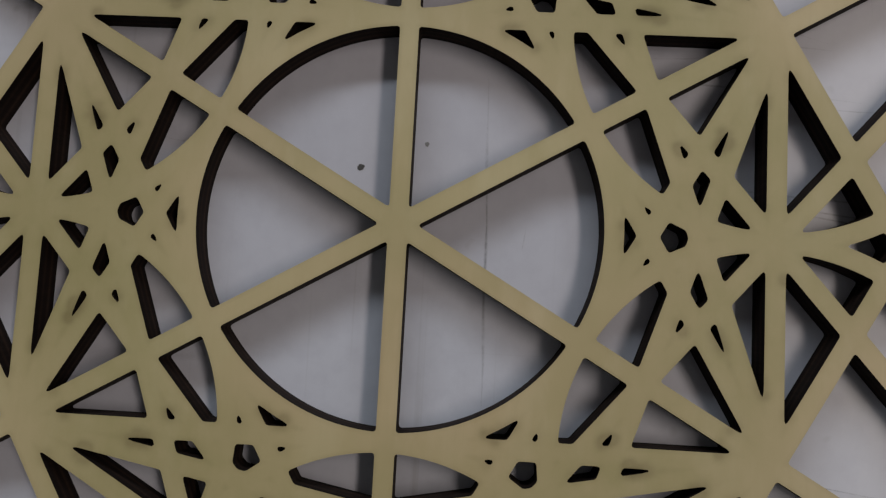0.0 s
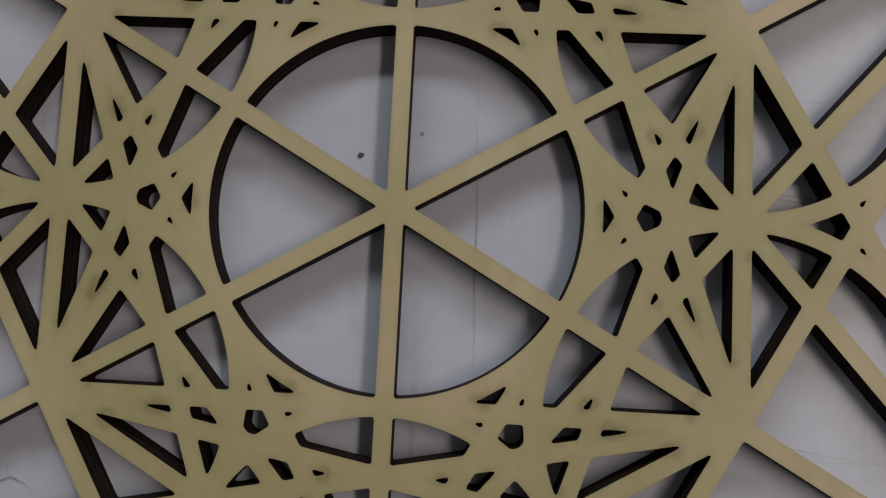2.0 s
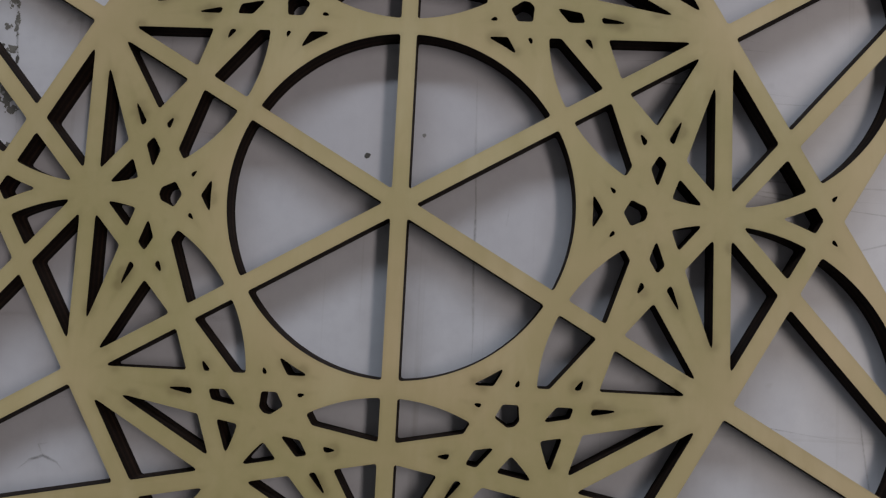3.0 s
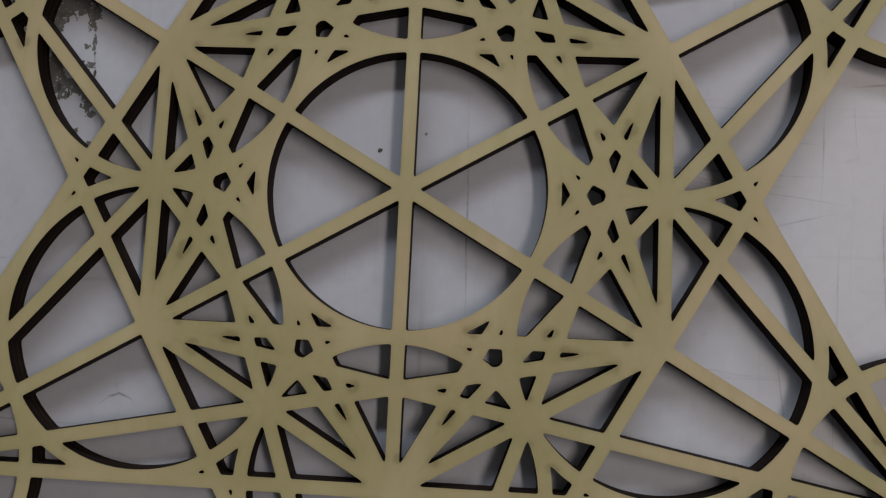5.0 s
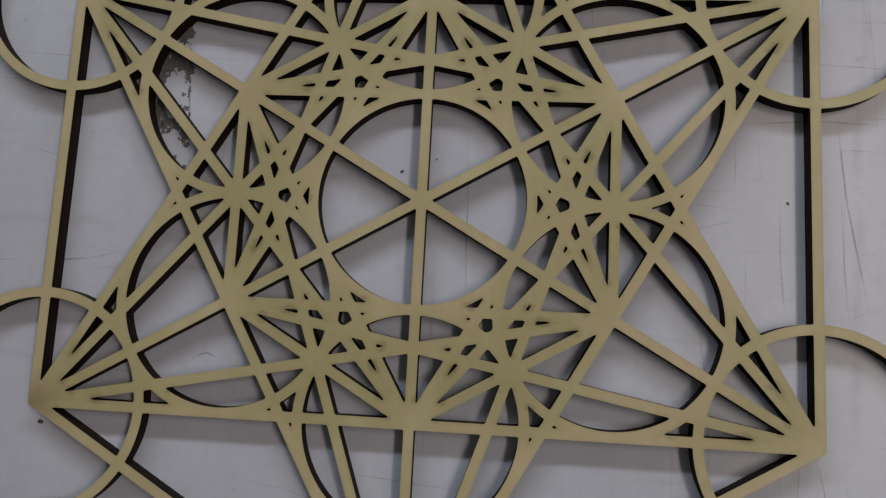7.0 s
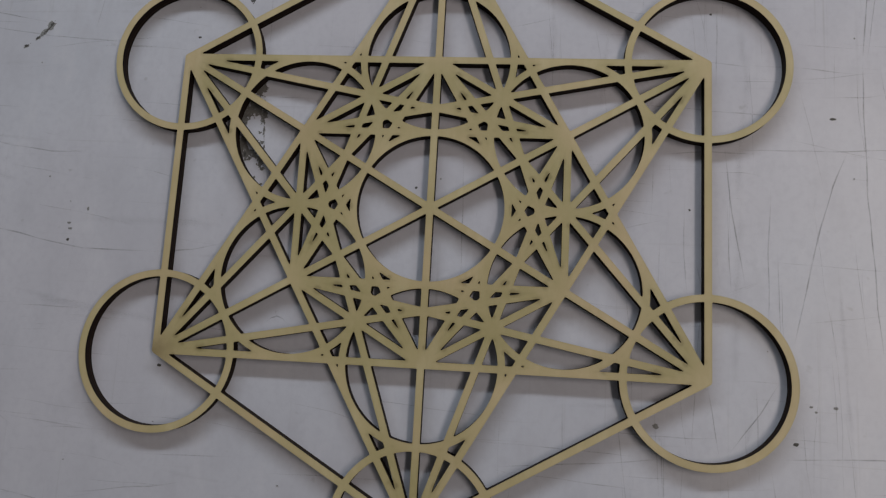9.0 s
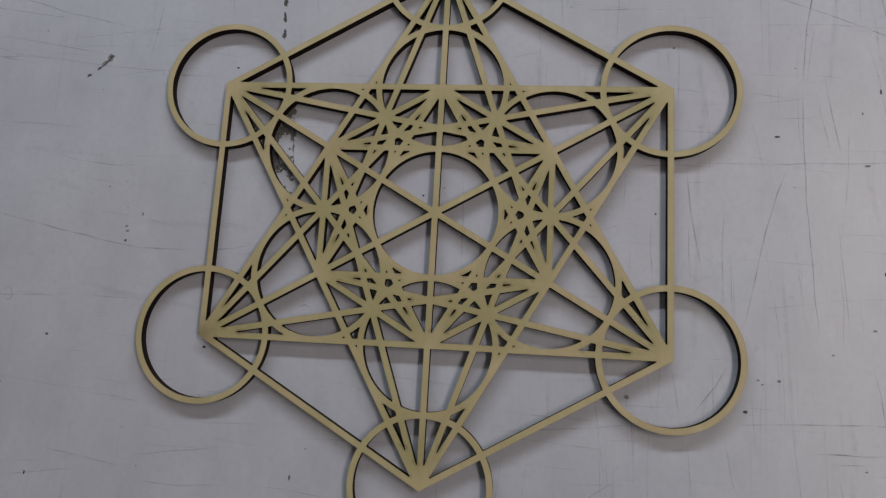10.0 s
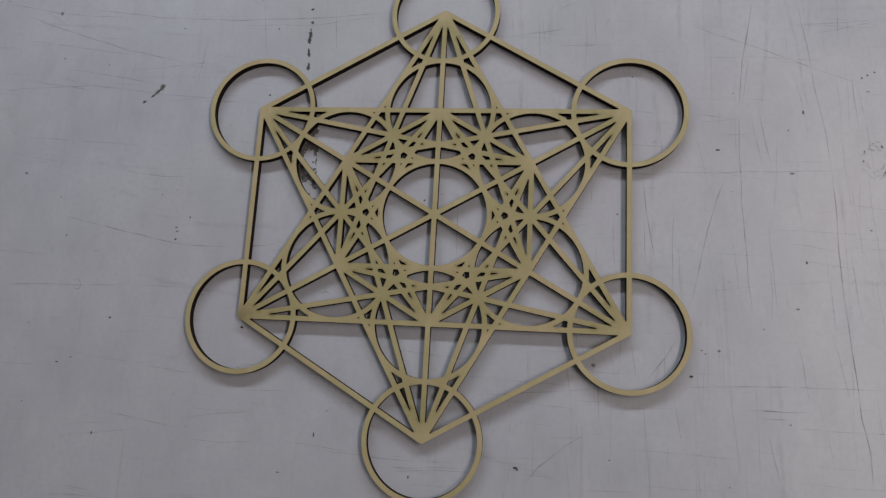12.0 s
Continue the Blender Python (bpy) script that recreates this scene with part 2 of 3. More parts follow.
scratch(THIN, (-0.3222, 0.0842), (-0.3004, 0.0865), (-0.2787, 0.0873), (-0.2570, 0.0883), (-0.2288, 0.0863))
scratch(FAINT, (-0.2801, 0.0961), (-0.2572, 0.0896), (-0.2267, 0.0864), (-0.1965, 0.0822), (-0.1588, 0.0795))
scratch(FAINT, (-0.2723, 0.0758), (-0.2541, 0.0708))
scratch(THIN, (-0.2263, 0.0288), (-0.2091, 0.0250), (-0.1882, 0.0227), (-0.1700, 0.0230))
scratch(PLAIN, (-0.2604, -0.0059), (-0.2409, -0.0101), (-0.2197, -0.0143), (-0.1904, -0.0204), (-0.1659, -0.0243), (-0.1323, -0.0248))
scratch(PLAIN, (-0.1323, -0.0248), (-0.1111, -0.0228), (-0.0979, -0.0193))
scratch(THIN, (-0.2955, -0.0551), (-0.2542, -0.0539), (-0.2096, -0.0534))
scratch(THIN, (-0.1978, -0.0525), (-0.1640, -0.0527))
scratch(PLAIN, (-0.2938, -0.0639), (-0.2862, -0.0644))
scratch(PLAIN, (-0.2781, -0.0808), (-0.2721, -0.0802))
scratch(FAINT, (-0.2808, -0.0843), (-0.2721, -0.0870))
scratch(FAINT, (-0.1920, -0.0643), (-0.1756, -0.0629))
scratch(PLAIN, (-0.1995, -0.1015), (-0.1896, -0.1076))
scratch(FAINT, (-0.2373, -0.1519), (-0.2182, -0.1491), (-0.1805, -0.1433))
scratch(THIN, (-0.1584, -0.1381), (-0.1456, -0.1352))
scratch(THIN, (-0.1909, -0.1379), (-0.1834, -0.1371))
scratch(FAINT, (-0.1551, -0.1351), (-0.1182, -0.1301), (-0.1038, -0.1273))
scratch(FAINT, (-0.2466, -0.1876), (-0.2198, -0.1864), (-0.2005, -0.1871))
scratch(FAINT, (-0.2938, 0.0497), (-0.2504, 0.0473), (-0.2079, 0.0447))
scratch(FAINT, (-0.1740, 0.0857), (-0.1704, 0.1069), (-0.1681, 0.1285))
scratch(FAINT, (-0.1487, 0.1344), (-0.0911, 0.1344), (-0.0395, 0.1412))
scratch(FAINT, (-0.1301, 0.1543), (-0.1242, 0.1069))
scratch(FAINT, (-0.1052, 0.1540), (-0.1015, 0.1280))
scratch(THIN, (-0.0786, 0.1537), (-0.0745, 0.1110))
scratch(THIN, (-0.0721, 0.1535), (-0.0707, 0.1406))
scratch(THIN, (-0.0839, 0.1089), (-0.0836, 0.0753))
scratch(DEEP, (0.2000, 0.1502), (0.1957, 0.1262), (0.1921, 0.1066), (0.1907, 0.0911), (0.1892, 0.0740))
scratch(PLAIN, (0.1892, 0.0740), (0.1890, 0.0533), (0.1891, 0.0349), (0.1897, 0.0095), (0.1910, -0.0152), (0.1920, -0.0359), (0.1937, -0.0562))
scratch(THIN, (0.1967, 0.1105), (0.1934, 0.0911), (0.1909, 0.0740))
scratch(THIN, (0.1546, 0.1353), (0.1776, 0.1252), (0.2018, 0.1164), (0.2320, 0.1035), (0.2552, 0.0944), (0.2665, 0.0914))
scratch(PLAIN, (0.2265, 0.1499), (0.2298, 0.1300), (0.2331, 0.1104), (0.2349, 0.0913), (0.2375, 0.0762), (0.2406, 0.0577), (0.2423, 0.0377))
scratch(DEEP, (0.2423, 0.0377), (0.2437, 0.0144), (0.2442, -0.0170), (0.2456, -0.0407), (0.2473, -0.0606), (0.2495, -0.0865), (0.2514, -0.1118), (0.2548, -0.1303), (0.2558, -0.1545))
scratch(THIN, (0.2403, 0.1338), (0.2435, 0.1085))
scratch(FAINT, (0.2342, 0.1497), (0.2388, 0.1377))
scratch(THIN, (0.2365, 0.1259), (0.2571, 0.1298), (0.2803, 0.1355))
scratch(FAINT, (0.2300, 0.1327), (0.2572, 0.1333), (0.2803, 0.1362))
scratch(PLAIN, (0.2578, 0.1008), (0.2580, 0.0858), (0.2598, 0.0597))
scratch(PLAIN, (0.1962, 0.0721), (0.1985, 0.0572), (0.2019, 0.0388))
scratch(PLAIN, (0.2003, 0.0836), (0.2019, 0.0684), (0.2050, 0.0498), (0.2075, 0.0352))
scratch(FAINT, (0.1381, 0.0716), (0.1567, 0.0710), (0.1866, 0.0683))
scratch(THIN, (0.1692, 0.0568), (0.1897, 0.0574), (0.1999, 0.0591))
scratch(FAINT, (0.1885, 0.1430), (0.1992, 0.1442))
scratch(PLAIN, (0.1401, 0.1126), (0.1391, 0.1035))
scratch(FAINT, (0.1345, 0.0320), (0.1688, 0.0323), (0.2191, 0.0339), (0.2518, 0.0350))
scratch(PLAIN, (0.1824, 0.0347), (0.1752, 0.0164), (0.1698, -0.0017), (0.1654, -0.0195), (0.1615, -0.0371), (0.1580, -0.0527))
scratch(PLAIN, (0.1522, -0.0682), (0.1439, -0.0820), (0.1308, -0.0993))
scratch(THIN, (0.1491, 0.0140), (0.1479, -0.0095), (0.1476, -0.0446))
scratch(FAINT, (0.1516, -0.0094), (0.1525, -0.0512))
scratch(THIN, (0.1349, -0.0311), (0.1450, -0.0269))
scratch(FAINT, (0.2045, 0.0063), (0.2055, -0.0148), (0.2068, -0.0320), (0.2078, -0.0556))
scratch(FAINT, (0.2114, -0.0111), (0.2275, -0.0127), (0.2453, -0.0159))
scratch(THIN, (0.2468, 0.0180), (0.2474, -0.0013))
scratch(FAINT, (0.2508, -0.0133), (0.2537, -0.0471), (0.2560, -0.0602))
scratch(FAINT, (0.2564, 0.0007), (0.2582, -0.0334))
scratch(THIN, (0.2176, -0.0652), (0.2206, -0.0815), (0.2225, -0.0976), (0.2239, -0.1071))
scratch(THIN, (0.1518, -0.1001), (0.1823, -0.0981), (0.2138, -0.0968), (0.2654, -0.0959))
scratch(FAINT, (0.1631, -0.1060), (0.1741, -0.1064))
scratch(FAINT, (0.1695, -0.0998), (0.1823, -0.0988))
scratch(DEEP, (0.1851, -0.1115), (0.2070, -0.1109), (0.2250, -0.1105))
scratch(PLAIN, (0.1960, -0.1157), (0.2162, -0.1149))
scratch(PLAIN, (0.1998, -0.1211), (0.2019, -0.1336), (0.2051, -0.1458), (0.2069, -0.1549))
scratch(FAINT, (0.1479, -0.1049), (0.1500, -0.1210), (0.1531, -0.1368))
scratch(FAINT, (0.1033, -0.0908), (0.1039, -0.1205))
scratch(THIN, (0.1275, -0.1060), (0.1274, -0.1191))
scratch(DEEP, (0.1431, -0.1052), (0.1430, -0.1110))
scratch(FAINT, (0.0338, -0.1115), (0.0845, -0.1058), (0.1045, -0.1033))
scratch(PLAIN, (0.0338, -0.1122), (0.0424, -0.1143))
scratch(PLAIN, (0.0601, -0.1635), (0.0690, -0.1517), (0.0851, -0.1379), (0.1014, -0.1265))
scratch(FAINT, (0.0413, -0.1275), (0.0415, -0.1325))
scratch(FAINT, (0.1098, -0.1459), (0.1115, -0.1616))
scratch(FAINT, (0.1491, -0.1211), (0.1561, -0.1413))
scratch(PLAIN, (0.1222, -0.0730), (0.1274, -0.1028))
scratch(FAINT, (0.1424, -0.0720), (0.1431, -0.1052))
scratch(THIN, (0.1268, 0.1027), (0.1261, 0.0601))
scratch(THIN, (0.1187, 0.0734), (0.1434, 0.0706))
scratch(PLAIN, (0.0840, -0.0059), (0.1029, -0.0011))
scratch(PLAIN, (0.0715, 0.1414), (0.0833, 0.1483), (0.0907, 0.1516))
scratch(THIN, (0.0389, 0.1239), (0.0576, 0.1271), (0.0762, 0.1298), (0.0910, 0.1310))
scratch(THIN, (0.0728, 0.1181), (0.1095, 0.1187))
scratch(THIN, (0.0620, 0.1436), (0.0646, 0.1059))
scratch(FAINT, (0.0485, 0.1416), (0.0500, 0.1271))
scratch(FAINT, (0.0437, 0.1479), (0.0466, 0.1189))
scratch(FAINT, (0.0989, 0.1514), (0.1000, 0.1187))
scratch(FAINT, (0.1123, 0.1451), (0.1040, 0.1268))
scratch(THIN, (0.0290, 0.0879), (0.0567, 0.0946))
scratch(FAINT, (-0.1235, -0.1165), (-0.0830, -0.1150))
scratch(PLAIN, (0.1298, 0.0326), (0.1325, 0.0035), (0.1364, -0.0182), (0.1384, -0.0299))
scratch(FAINT, (0.1260, -0.0151), (0.1272, -0.0295))
scratch(THIN, (0.1311, -0.0320), (0.1449, -0.0260))
scratch(FAINT, (0.1055, 0.0297), (0.1066, 0.0108))
scratch(THIN, (0.1010, 0.0219), (0.1153, 0.0228))
scratch(FAINT, (0.0137, 0.0268), (0.0144, -0.0032), (0.0152, -0.0311))
scratch(FAINT, (0.0210, 0.0012), (0.0204, -0.0029))
chip(GREY, -0.2836, 0.1449, 0.00138, 0.00138)
chip(SPOT, -0.1981, 0.0877, 0.00173, 0.00173)
# a dragged dab of dirt, grey in its middle
peel("dirt_dab", GREY, [(-0.1982, 0.0874, 0.0022, 0.0019, 45), (-0.2010, 0.0842, 0.0038, 0.0012, 48), (-0.2037, 0.0813, 0.0016, 0.0008, 40)], 0.6, 0.0013, 0.00015)
peel("dirt_dab", SPOT, [(-0.1974, 0.0884, 0.0016, 0.0007, 60), (-0.2000, 0.0848, 0.0030, 0.0004, 48), (-0.2040, 0.0810, 0.0012, 0.0006, 40)], 0.9, 0.0009, 0.00012)
peel("dirt_dab", GREY, [(-0.2100, 0.0762, 0.0024, 0.0005, 38)], 0.8, 0.0010, 0.00013)
scratch(PLAIN, (-0.1975, 0.0884), (-0.1935, 0.0885))
chip(SPOT, -0.2096, 0.0767, 0.00138, 0.00069)
chip(GREY, -0.1872, 0.1325, 0.00069, 0.00045)
chip(GREY, -0.2753, 0.1092, 0.00104, 0.00041)
chip(GREY, -0.2000, 0.0680, 0.00035, 0.00035)
chip(GREY, -0.2898, 0.0231, 0.00138, 0.00069)
chip(GREY, -0.1655, -0.0054, 0.00052, 0.00104)
chip(GREY, -0.1742, -0.0126, 0.00104, 0.00052)
chip(GREY, -0.1734, -0.0153, 0.00104, 0.00052)
chip(SPOT, -0.1738, -0.0207, 0.00069, 0.00069)
chip(GREY, -0.1873, 0.0099, 0.00045, 0.00045)
chip(GREY, -0.2525, -0.0203, 0.00045, 0.00076)
chip(SPOT, -0.2124, -0.0746, 0.00086, 0.00062)
chip(SPOT, -0.2136, -0.1484, 0.00041, 0.00124)
chip(SPOT, -0.2450, -0.1050, 0.00086, 0.00041)
chip(GREY, -0.2359, -0.1016, 0.00069, 0.00045)
chip(SPOT, 0.1758, 0.0471, 0.00138, 0.00055)
chip(SPOT, 0.2277, 0.0724, 0.00052, 0.00138)
chip(SPOT, 0.2635, 0.0955, 0.00062, 0.00062)
chip(SPOT, 0.2669, 0.0974, 0.00062, 0.00048)
chip(SPOT, 0.2711, 0.0994, 0.00062, 0.00045)
chip(GREY, 0.2184, 0.0604, 0.00045, 0.00076)
chip(GREY, 0.1860, 0.0850, 0.00041, 0.00041)
chip(GREY, 0.2666, 0.0865, 0.00104, 0.00041)
chip(GREY, 0.2197, 0.0325, 0.00138, 0.00069)
chip(SPOT, 0.2257, -0.0230, 0.00055, 0.00086)
chip(GREY, 0.2632, -0.0022, 0.00083, 0.00048)
chip(GREY, 0.2195, -0.0512, 0.00104, 0.00052)
chip(GREY, 0.1641, -0.0780, 0.00069, 0.00048)
chip(GREY, 0.1661, -0.0800, 0.00059, 0.00048)
chip(GREY, 0.1739, -0.0779, 0.00104, 0.00062)
chip(SPOT, 0.1578, -0.0936, 0.00121, 0.00076)
chip(SPOT, 0.0563, -0.1523, 0.00138, 0.00069)
chip(SPOT, 0.0574, -0.1532, 0.00069, 0.00052)
chip(SPOT, 0.1107, -0.1443, 0.00035, 0.00052)
chip(GREY, 0.1009, -0.0899, 0.00121, 0.00104)
chip(SPOT, -0.0679, -0.1408, 0.00045, 0.00138)
chip(GREY, -0.0886, -0.1643, 0.00121, 0.00035)
chip(GREY, -0.0075, -0.1618, 0.00052, 0.00104)
chip(SPOT, -0.1174, 0.1316, 0.00052, 0.00052)
chip(SPOT, -0.1192, 0.0822, 0.00086, 0.00052)
chip(SPOT, -0.1212, -0.0770, 0.00110, 0.00065)
chip(SPOT, 0.1146, 0.0040, 0.00052, 0.00052)
chip(SPOT, -0.0075, 0.0101, 0.00058, 0.00058)
chip(GREY, 0.0037, 0.0146, 0.00039, 0.00039)
chip(SPOT, 0.1237, 0.0960, 0.00055, 0.00048)
# chips along the same joint, nearer the far edge
for x, y, rx, ry in ((-0.0946, 0.1461, 0.0011, 0.0008), (-0.0941, 0.1362, 0.0010, 0.0010), (-0.0944, 0.1262, 0.0011, 0.0045), (-0.0949, 0.1225, 0.0015, 0.0018),
                     (-0.0945, 0.1140, 0.0008, 0.0026), (-0.0941, 0.1119, 0.0010, 0.0012), (-0.0938, 0.1030, 0.0011, 0.0026)):
    peel("peeled_chip", SPOT, [(x, y, rx, ry, 0)], 0.8, 0.0010, 0.00014)
# paint flaked off beside a joint in the board
peel("peeled_patch", BARE, [(-0.0915, 0.0455, 0.0042, 0.0045, 20), (-0.0870, 0.0462, 0.0042, 0.0030, -10), (-0.0832, 0.0436, 0.0020, 0.0022, 0), (-0.0925, 0.0405, 0.0022, 0.0024, 0)])
peel("peeled_patch", BARE, [(-0.0925, 0.0285, 0.0022, 0.0055, 8), (-0.0900, 0.0242, 0.0030, 0.0030, 0), (-0.0862, 0.0232, 0.0030, 0.0016, -25), (-0.0828, 0.0200, 0.0017, 0.0030, 20)], 0.85)
peel("peeled_patch", BARE, [(-0.0855, 0.0555, 0.0024, 0.0032, -35), (-0.0838, 0.0572, 0.0010, 0.0032, 0)], 0.8)
for x, y, rx, ry in ((-0.0828, 0.0296, 0.0011, 0.0010), (-0.0832, 0.0404, 0.0010, 0.0016), (-0.0822, 0.0352, 0.0005, 0.0022), (-0.0852, 0.0122, 0.0007, 0.0010),
                     (-0.0815, 0.0168, 0.0011, 0.0008), (-0.0842, 0.0345, 0.0007, 0.0006), (-0.0815, 0.0095, 0.0006, 0.0007), (-0.0835, 0.0490, 0.0006, 0.0024)):
    peel("peeled_chip", BARE, [(x, y, rx, ry, 0)], 0.9, 0.0009, 0.00013)
scratch(THIN, (-0.2420, -0.0535), (-0.2416, -0.0511), (-0.2398, -0.0499), (-0.2375, -0.0510), (-0.2364, -0.0532), (-0.2368, -0.0556), (-0.2386, -0.0568), (-0.2407, -0.0561), (-0.2420, -0.0535))
scratch(THIN, (-0.0848, 0.0621), (-0.0823, 0.0368), (-0.0799, 0.0111))
scratch(FAINT, (-0.0838, 0.0523), (-0.0581, 0.0522))
chip(SPOT, -0.0835, 0.0493, 0.00037, 0.00055)
chip(SPOT, -0.0815, 0.0275, 0.00037, 0.00091)
chip(SPOT, -0.0849, 0.0305, 0.00055, 0.00037)
chip(SPOT, -0.0905, 0.0237, 0.00055, 0.00110)
chip(SPOT, -0.0878, 0.0221, 0.00037, 0.00091)
scratch(PLAIN, (-0.0728, -0.0550), (-0.0704, -0.0527), (-0.0678, -0.0518), (-0.0650, -0.0531), (-0.0634, -0.0547))
scratch(THIN, (-0.0678, -0.0518), (-0.0690, -0.0497), (-0.0669, -0.0492))
scratch(THIN, (0.1003, 0.0291), (0.1229, 0.0309), (0.1448, 0.0304))
scratch(THIN, (0.1237, 0.0215), (0.1382, 0.0218), (0.1446, 0.0207))
# -- marks end --

# fine hairlines: mostly lengthways on the east half, crossways on the west half
hairs = [(kind, bmesh.new()) for kind in (HAIR, FAINT, SMEAR)]
for k in range(760):
    east = k % 3 != 0
    x, y = (marks.uniform(0.03, 0.36), marks.uniform(-0.22, 0.24)) if east else (marks.uniform(-0.36, 0.1), marks.uniform(-0.22, 0.24))
    if math.hypot(x, y) < 0.11 and (math.hypot(x, y) < 0.04 or marks.random() < 0.6):
        continue
    long = marks.uniform(0.012, 0.09) * marks.uniform(0.4, 1.0)
    lean = marks.gauss(-0.04, 0.07) if east and marks.random() < 0.72 else marks.gauss(1.62, 0.08)
    bend = marks.uniform(-0.025, 0.025) * long
    pick = marks.random()
    kind, bm = hairs[2 if pick > 0.86 else 1 if pick < 0.14 else 0]
    if kind is SMEAR:
        long *= 1.5
    dx, dy = long * math.sin(lean) / 2, long * math.cos(lean) / 2
    ribbon(bm, kind[1] * marks.uniform(0.6, 1.1), (x - dx, y - dy), (x + bend, y + bend), (x + dx, y + dy))
for kind, bm in hairs:
    tagged(mesh_object("hairline_scratching", bm, kind[0], table_top), "faint crossing hairline scratches", kind="stuff")
for k in range(60):
    size = marks.uniform(0.00012, 0.00035)
    x, y = marks.uniform(-0.36, 0.36), marks.uniform(-0.22, 0.24)
    if math.hypot(x, y) > 0.12:
        chip(GREY, x, y, size * marks.uniform(0.7, 2.2), size)
SCUFFED = (0.2682, 0.0417)
# a scuffed patch near the east edge: a rubbed ring with a paler middle
SCUFF = worn_line("grey_scuff", (0.20, 0.20, 0.19), 0.50)
bm = bmesh.new()
for k in range(34):
    a, r = marks.uniform(0, 6.28), marks.uniform(0.55, 1.05)
    x, y = SCUFFED[0] + 0.0075 * r * math.cos(a), SCUFFED[1] + 0.0115 * r * math.sin(a)
    lean, long = a + 1.57 + marks.gauss(0, 0.5), marks.uniform(0.0012, 0.0035)
    dx, dy = long * math.cos(lean), long * math.sin(lean)
    ribbon(bm, marks.uniform(0.0009, 0.0026), (x - dx, y - dy), (x + 0.2 * dy, y - 0.2 * dx), (x + dx, y + dy))
tagged(mesh_object("scuff_mark", bm, SCUFF, table_top), "grey rubbed scuff on the white paint", kind="stuff")
for k in range(9):
    a, size = marks.uniform(0, 6.28), marks.uniform(0.0002, 0.0005)
    chip(GREY, SCUFFED[0] + 0.007 * math.cos(a), SCUFFED[1] + 0.011 * math.sin(a), size, size * 1.8)

# ---- room ----
for name, dims in (("floor", (-2.2, -2, -0.95, 2.2, 2.2, -0.9)),
                   ("ceiling", (-2.2, -2, 1.7, 2.2, 2.2, 1.75)),
                   ("wall_north", (-2.2, 2.2, -0.9, 2.2, 2.3, 1.7)),
                   ("wall_south", (-2.2, -2.1, -0.9, 2.2, -2, 1.7)),
                   ("wall_west", (-2.3, -2, -0.9, -2.2, 2.2, 1.7)),
                   ("wall_east", (2.2, -2, -0.9, 2.3, 2.2, 1.7))):
    tagged(mesh_object(name, box(*dims), FLOOR if name == "floor" else WALL), kind="structure")
for x in (-0.68, 0.68):
    for y in (-0.43, 0.48):
        mesh_object("leg", box(x - 0.025, y - 0.025, -0.9, x + 0.025, y + 0.025, -0.03, 0.003), STEEL, table, "grey steel leg")


# ---- the cut board ----
WIDE = 0.0455  # width of every strip, as a share of D


def pol(r, degrees):
    return np.array([r * math.cos(radians(degrees)), r * math.sin(radians(degrees))])


def cut_distance(px, py):
    """Distance to the edge of the strips, negative inside wood: lines between all thirteen centres, and a ring round each outer and inner one."""
    centres = [np.zeros(2)] + [pol(r, a) for r in (1, 2) for a in range(30, 390, 60)]
    best = np.full(px.shape, 9.0)
    lines = {}
    for i in range(13):
        for j in range(i):
            a, b = centres[j], centres[i]
            u = (b - a) / np.linalg.norm(b - a)
            if u[0] < -1e-6 or (abs(u[0]) < 1e-6 and u[1] < 0):
                u = -u
            away = a[1] * u[0] - a[0] * u[1]
            key = (round(math.atan2(u[1], u[0]), 3), round(away, 3))
            s = sorted((a @ u, b @ u))
            if key in lines:
                s = [min(s[0], lines[key][1][0]), max(s[1], lines[key][1][1])]
            lines[key] = (u, s, away)
    for u, s, away in lines.values():
        along, off = px * u[0] + py * u[1], py * u[0] - px * u[1] - away
        beyond = np.maximum(np.maximum(s[0] - along, along - s[1]), 0)
        np.minimum(best, np.hypot(off, beyond), out=best)
    for c in centres:
        np.minimum(best, np.abs(np.hypot(px - c[0], py - c[1]) - 0.5), out=best)
    return best - WIDE / 2


def blur(a, r):
    for axis in (0, 1):
        c = np.cumsum(np.concatenate([np.zeros_like(a[:1]), a]) if axis == 0 else np.concatenate([np.zeros_like(a[:, :1]), a], 1), axis=axis)
        n = a.shape[axis]
        hi, lo = np.minimum(np.arange(n) + r + 1, n), np.maximum(np.arange(n) - r, 0)
        a = (np.take(c, hi, axis) - np.take(c, lo, axis)) / (2 * r + 1)
    return a


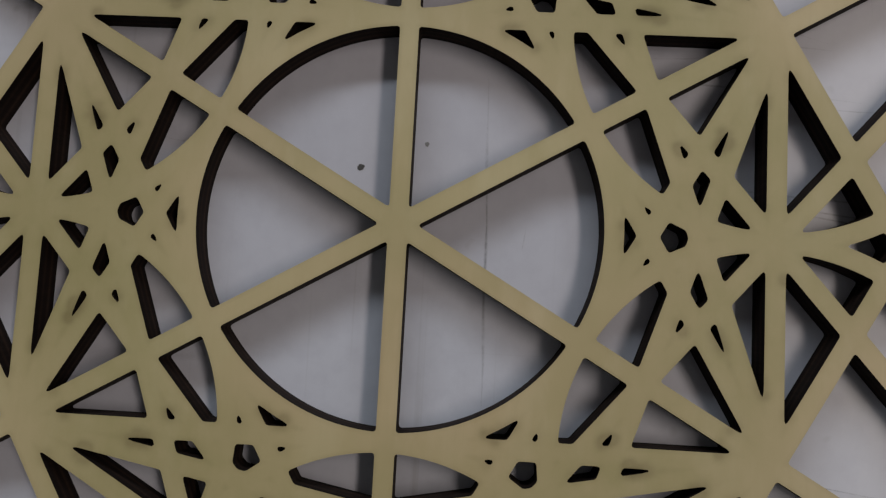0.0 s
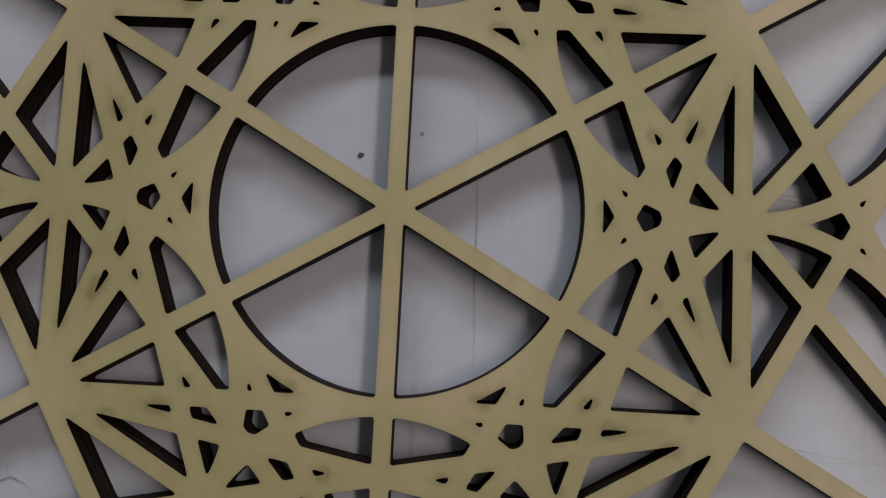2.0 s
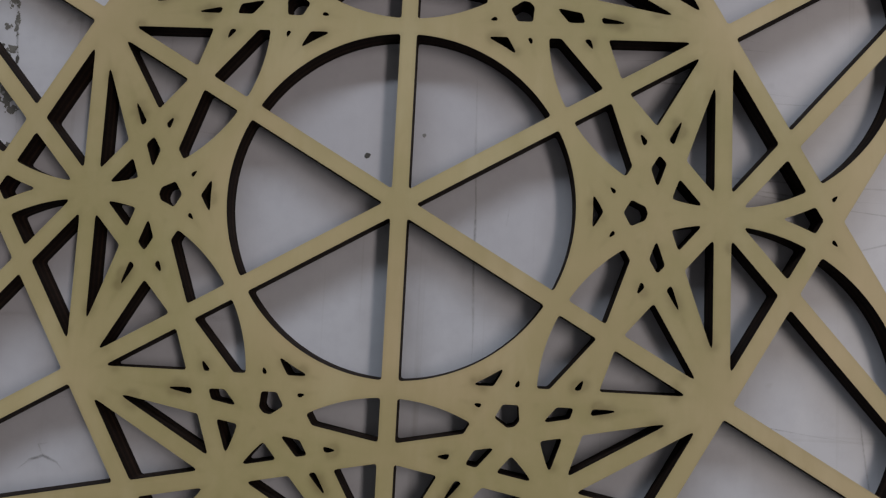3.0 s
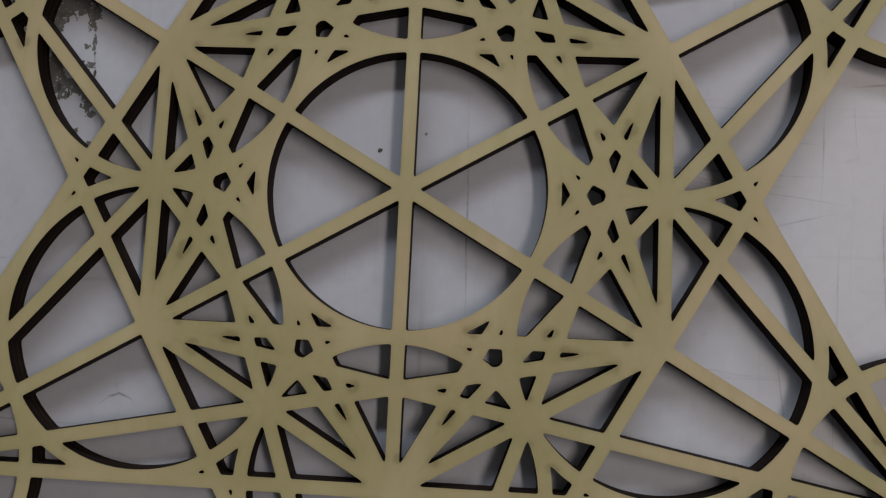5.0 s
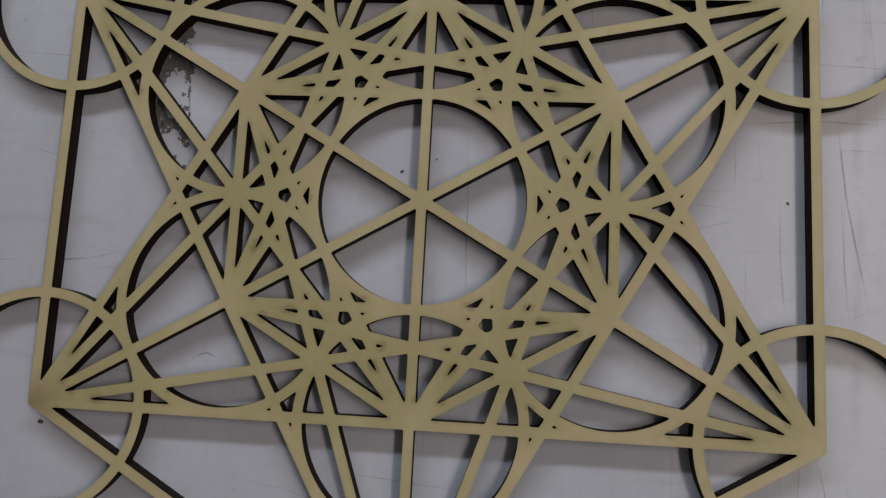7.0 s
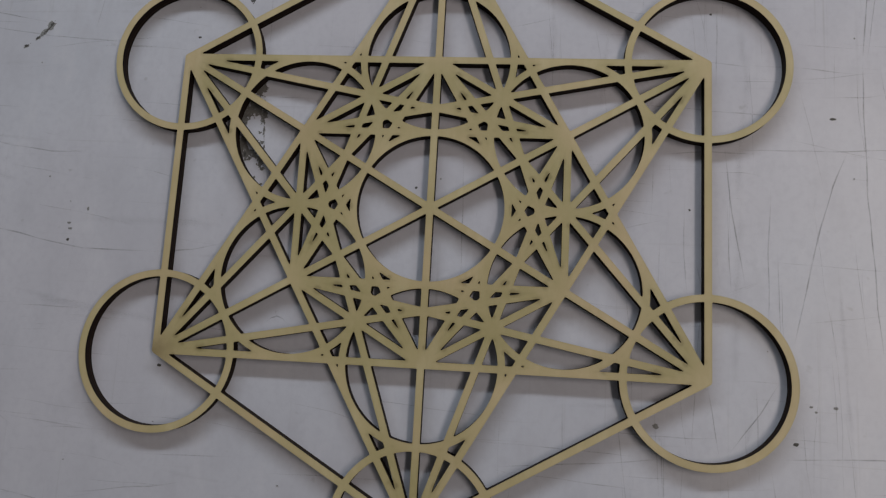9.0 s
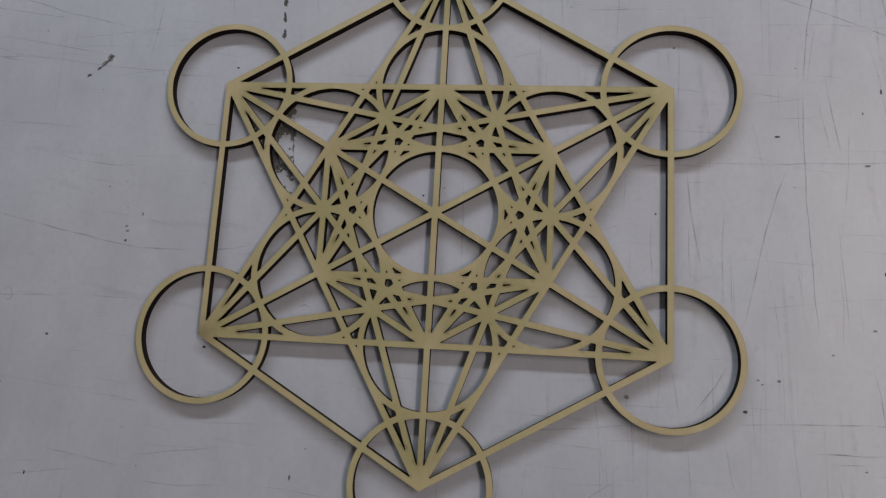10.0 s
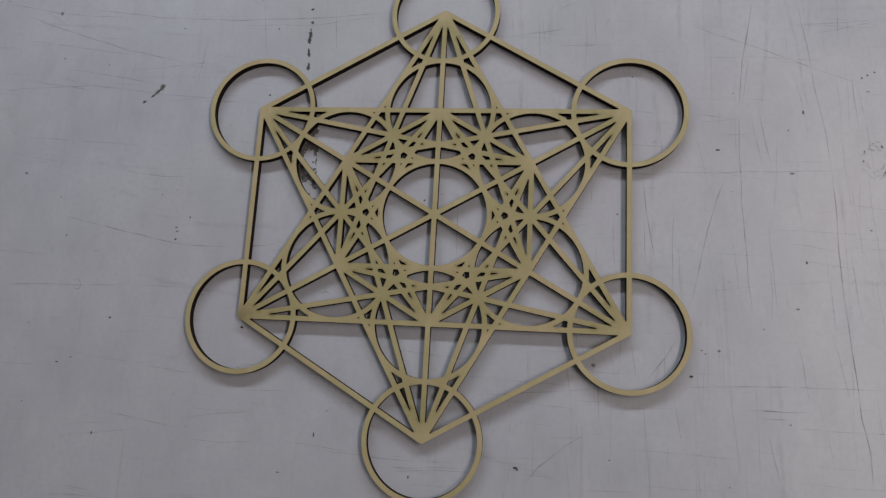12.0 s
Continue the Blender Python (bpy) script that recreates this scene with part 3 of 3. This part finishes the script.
def cut_board():
    step = 0.004
    side = np.arange(-2.56, 2.56 + step / 2, step)
    gx, gy = np.meshgrid(side, side, indexing="ij")
    f = blur(cut_distance(gx, gy), 1)
    f[np.abs(f) < 1e-5] = 1e-5
    n = len(side)
    inside = f < 0
    # Heat builds up where cuts run close together.
    edge = (np.abs(f) < step).astype(float)
    near = blur(blur(edge, 4), 4)
    wide = blur(blur(edge, 26), 26)
    heat = blur(np.clip((near - 0.255) / 0.17, 0, 1), 3) * 0.92
    heat = np.maximum(heat, np.clip(1 + f / 0.007, 0, 1) * 0.14)
    # dark smudges beside some of the narrow ends of the cuts
    rng = np.random.default_rng(21)
    spots = np.zeros_like(f)
    tight = np.argwhere((near > 0.30) & inside)
    for i, j in tight[rng.integers(0, len(tight), 260)]:
        spots[i, j] += rng.uniform(0.3, 1.0)
    spots = blur(blur(blur(spots, 2), 2), 2)
    heat = np.maximum(heat, np.clip(spots * 20, 0, 0.42))
    # smoke stains creep unevenly over the rims
    patch = np.random.default_rng(8).random(f.shape)
    for k in range(3):
        patch = blur(patch, 9)
    patch = np.clip((patch - patch.mean()) / patch.std() * 0.6 + 0.35, 0, 1)
    heat = np.maximum(heat, np.clip(1 + f / 0.011, 0, 1) * 0.28 * patch)
    # one corner of the star was browned all over
    corner_at = pol(2, 210)
    far = np.hypot(gx - corner_at[0], gy - corner_at[1])
    heat = np.maximum(heat, np.clip(1 - far / 0.20, 0, 1) ** 1.1 * (0.40 + 0.40 * patch))
    warm = np.clip((wide - 0.10) / 0.09, 0, 1) * 0.85
    verts, heats, index = [], [], {}
    heat = np.stack([heat, warm], -1)

    def corner(i, j):
        k = (i, j)
        if k not in index:
            index[k] = len(verts)
            verts.append((side[i], side[j]))
            heats.append(heat[i, j])
        return index[k]

    def crossing(i, j, p, q):
        k = (i, j, p, q)
        if k not in index:
            s = f[i, j] / (f[i, j] - f[p, q])
            index[k] = len(verts)
            verts.append((side[i] + s * (side[p] - side[i]), side[j] + s * (side[q] - side[j])))
            heats.append(np.maximum(heat[i, j], heat[p, q]))
        return index[k]

    faces, rims = [], []
    count = inside[:-1, :-1].astype(int) + inside[1:, :-1] + inside[1:, 1:] + inside[:-1, 1:]
    for i, j in np.argwhere(count > 0):
        ring = ((i, j), (i + 1, j), (i + 1, j + 1), (i, j + 1))
        if count[i, j] == 4:
            faces.append([corner(*c) for c in ring])
            continue
        loop, cuts = [], []
        for k in range(4):
            a, b = ring[k], ring[(k + 1) % 4]
            if inside[a]:
                loop.append(corner(*a))
            if inside[a] != inside[b]:
                c = crossing(*min(a, b), *max(a, b))
                loop.append(c)
                cuts.append((c, bool(inside[a])))
        if len(loop) >= 3:
            faces.append(loop)
        if len(cuts) == 2:
            rims.append((cuts[0][0], cuts[1][0]) if cuts[0][1] else (cuts[1][0], cuts[0][0]))
        else:
            for k in range(0, 4):
                if cuts[k][1]:
                    rims.append((cuts[k][0], cuts[(k + 1) % 4][0]))
    return np.array(verts), np.array(heats), faces, rims


def build_board():
    xy, heats, faces, rims = cut_board()
    count = len(xy)
    top = np.c_[xy * D, np.full(count, T)]
    low = np.c_[xy * D, np.full(count, 0.00002)]
    board = tagged(new("wooden_mandala"), "laser-cut birch wood geometric wall ornament lying on the white table", "wall ornament")
    # face layer
    me = bpy.data.meshes.new("face")
    me.from_pydata(top.tolist(), [], faces)
    for k, name in enumerate(("scorch", "warmed")):
        me.attributes.new(name, "FLOAT", "POINT").data.foreach_set("value", heats[:, k].astype(np.float32))
    me.materials.append(FACE)
    ob = new("face", me)
    ob.parent = board
    tagged(ob, "pale yellow birch face with scorch marks")
    # the cut wall and the underside
    used = sorted({k for r in rims for k in r})
    at = {k: n for n, k in enumerate(used)}
    m = len(used)
    me = bpy.data.meshes.new("cut_edge")
    me.from_pydata(top[used].tolist() + low[used].tolist(), [], [(at[b], at[a], at[a] + m, at[b] + m) for a, b in rims])
    me.materials.append(EDGE)
    me.shade_smooth()
    ob = new("cut_edge", me)
    ob.parent = board
    tagged(ob, "dark brown charred laser-cut edge")
    me = bpy.data.meshes.new("back")
    me.from_pydata(low.tolist(), [], [f[::-1] for f in faces])
    me.materials.append(FACE)
    ob = new("back", me)
    ob.parent = board
    return board


board = build_board()
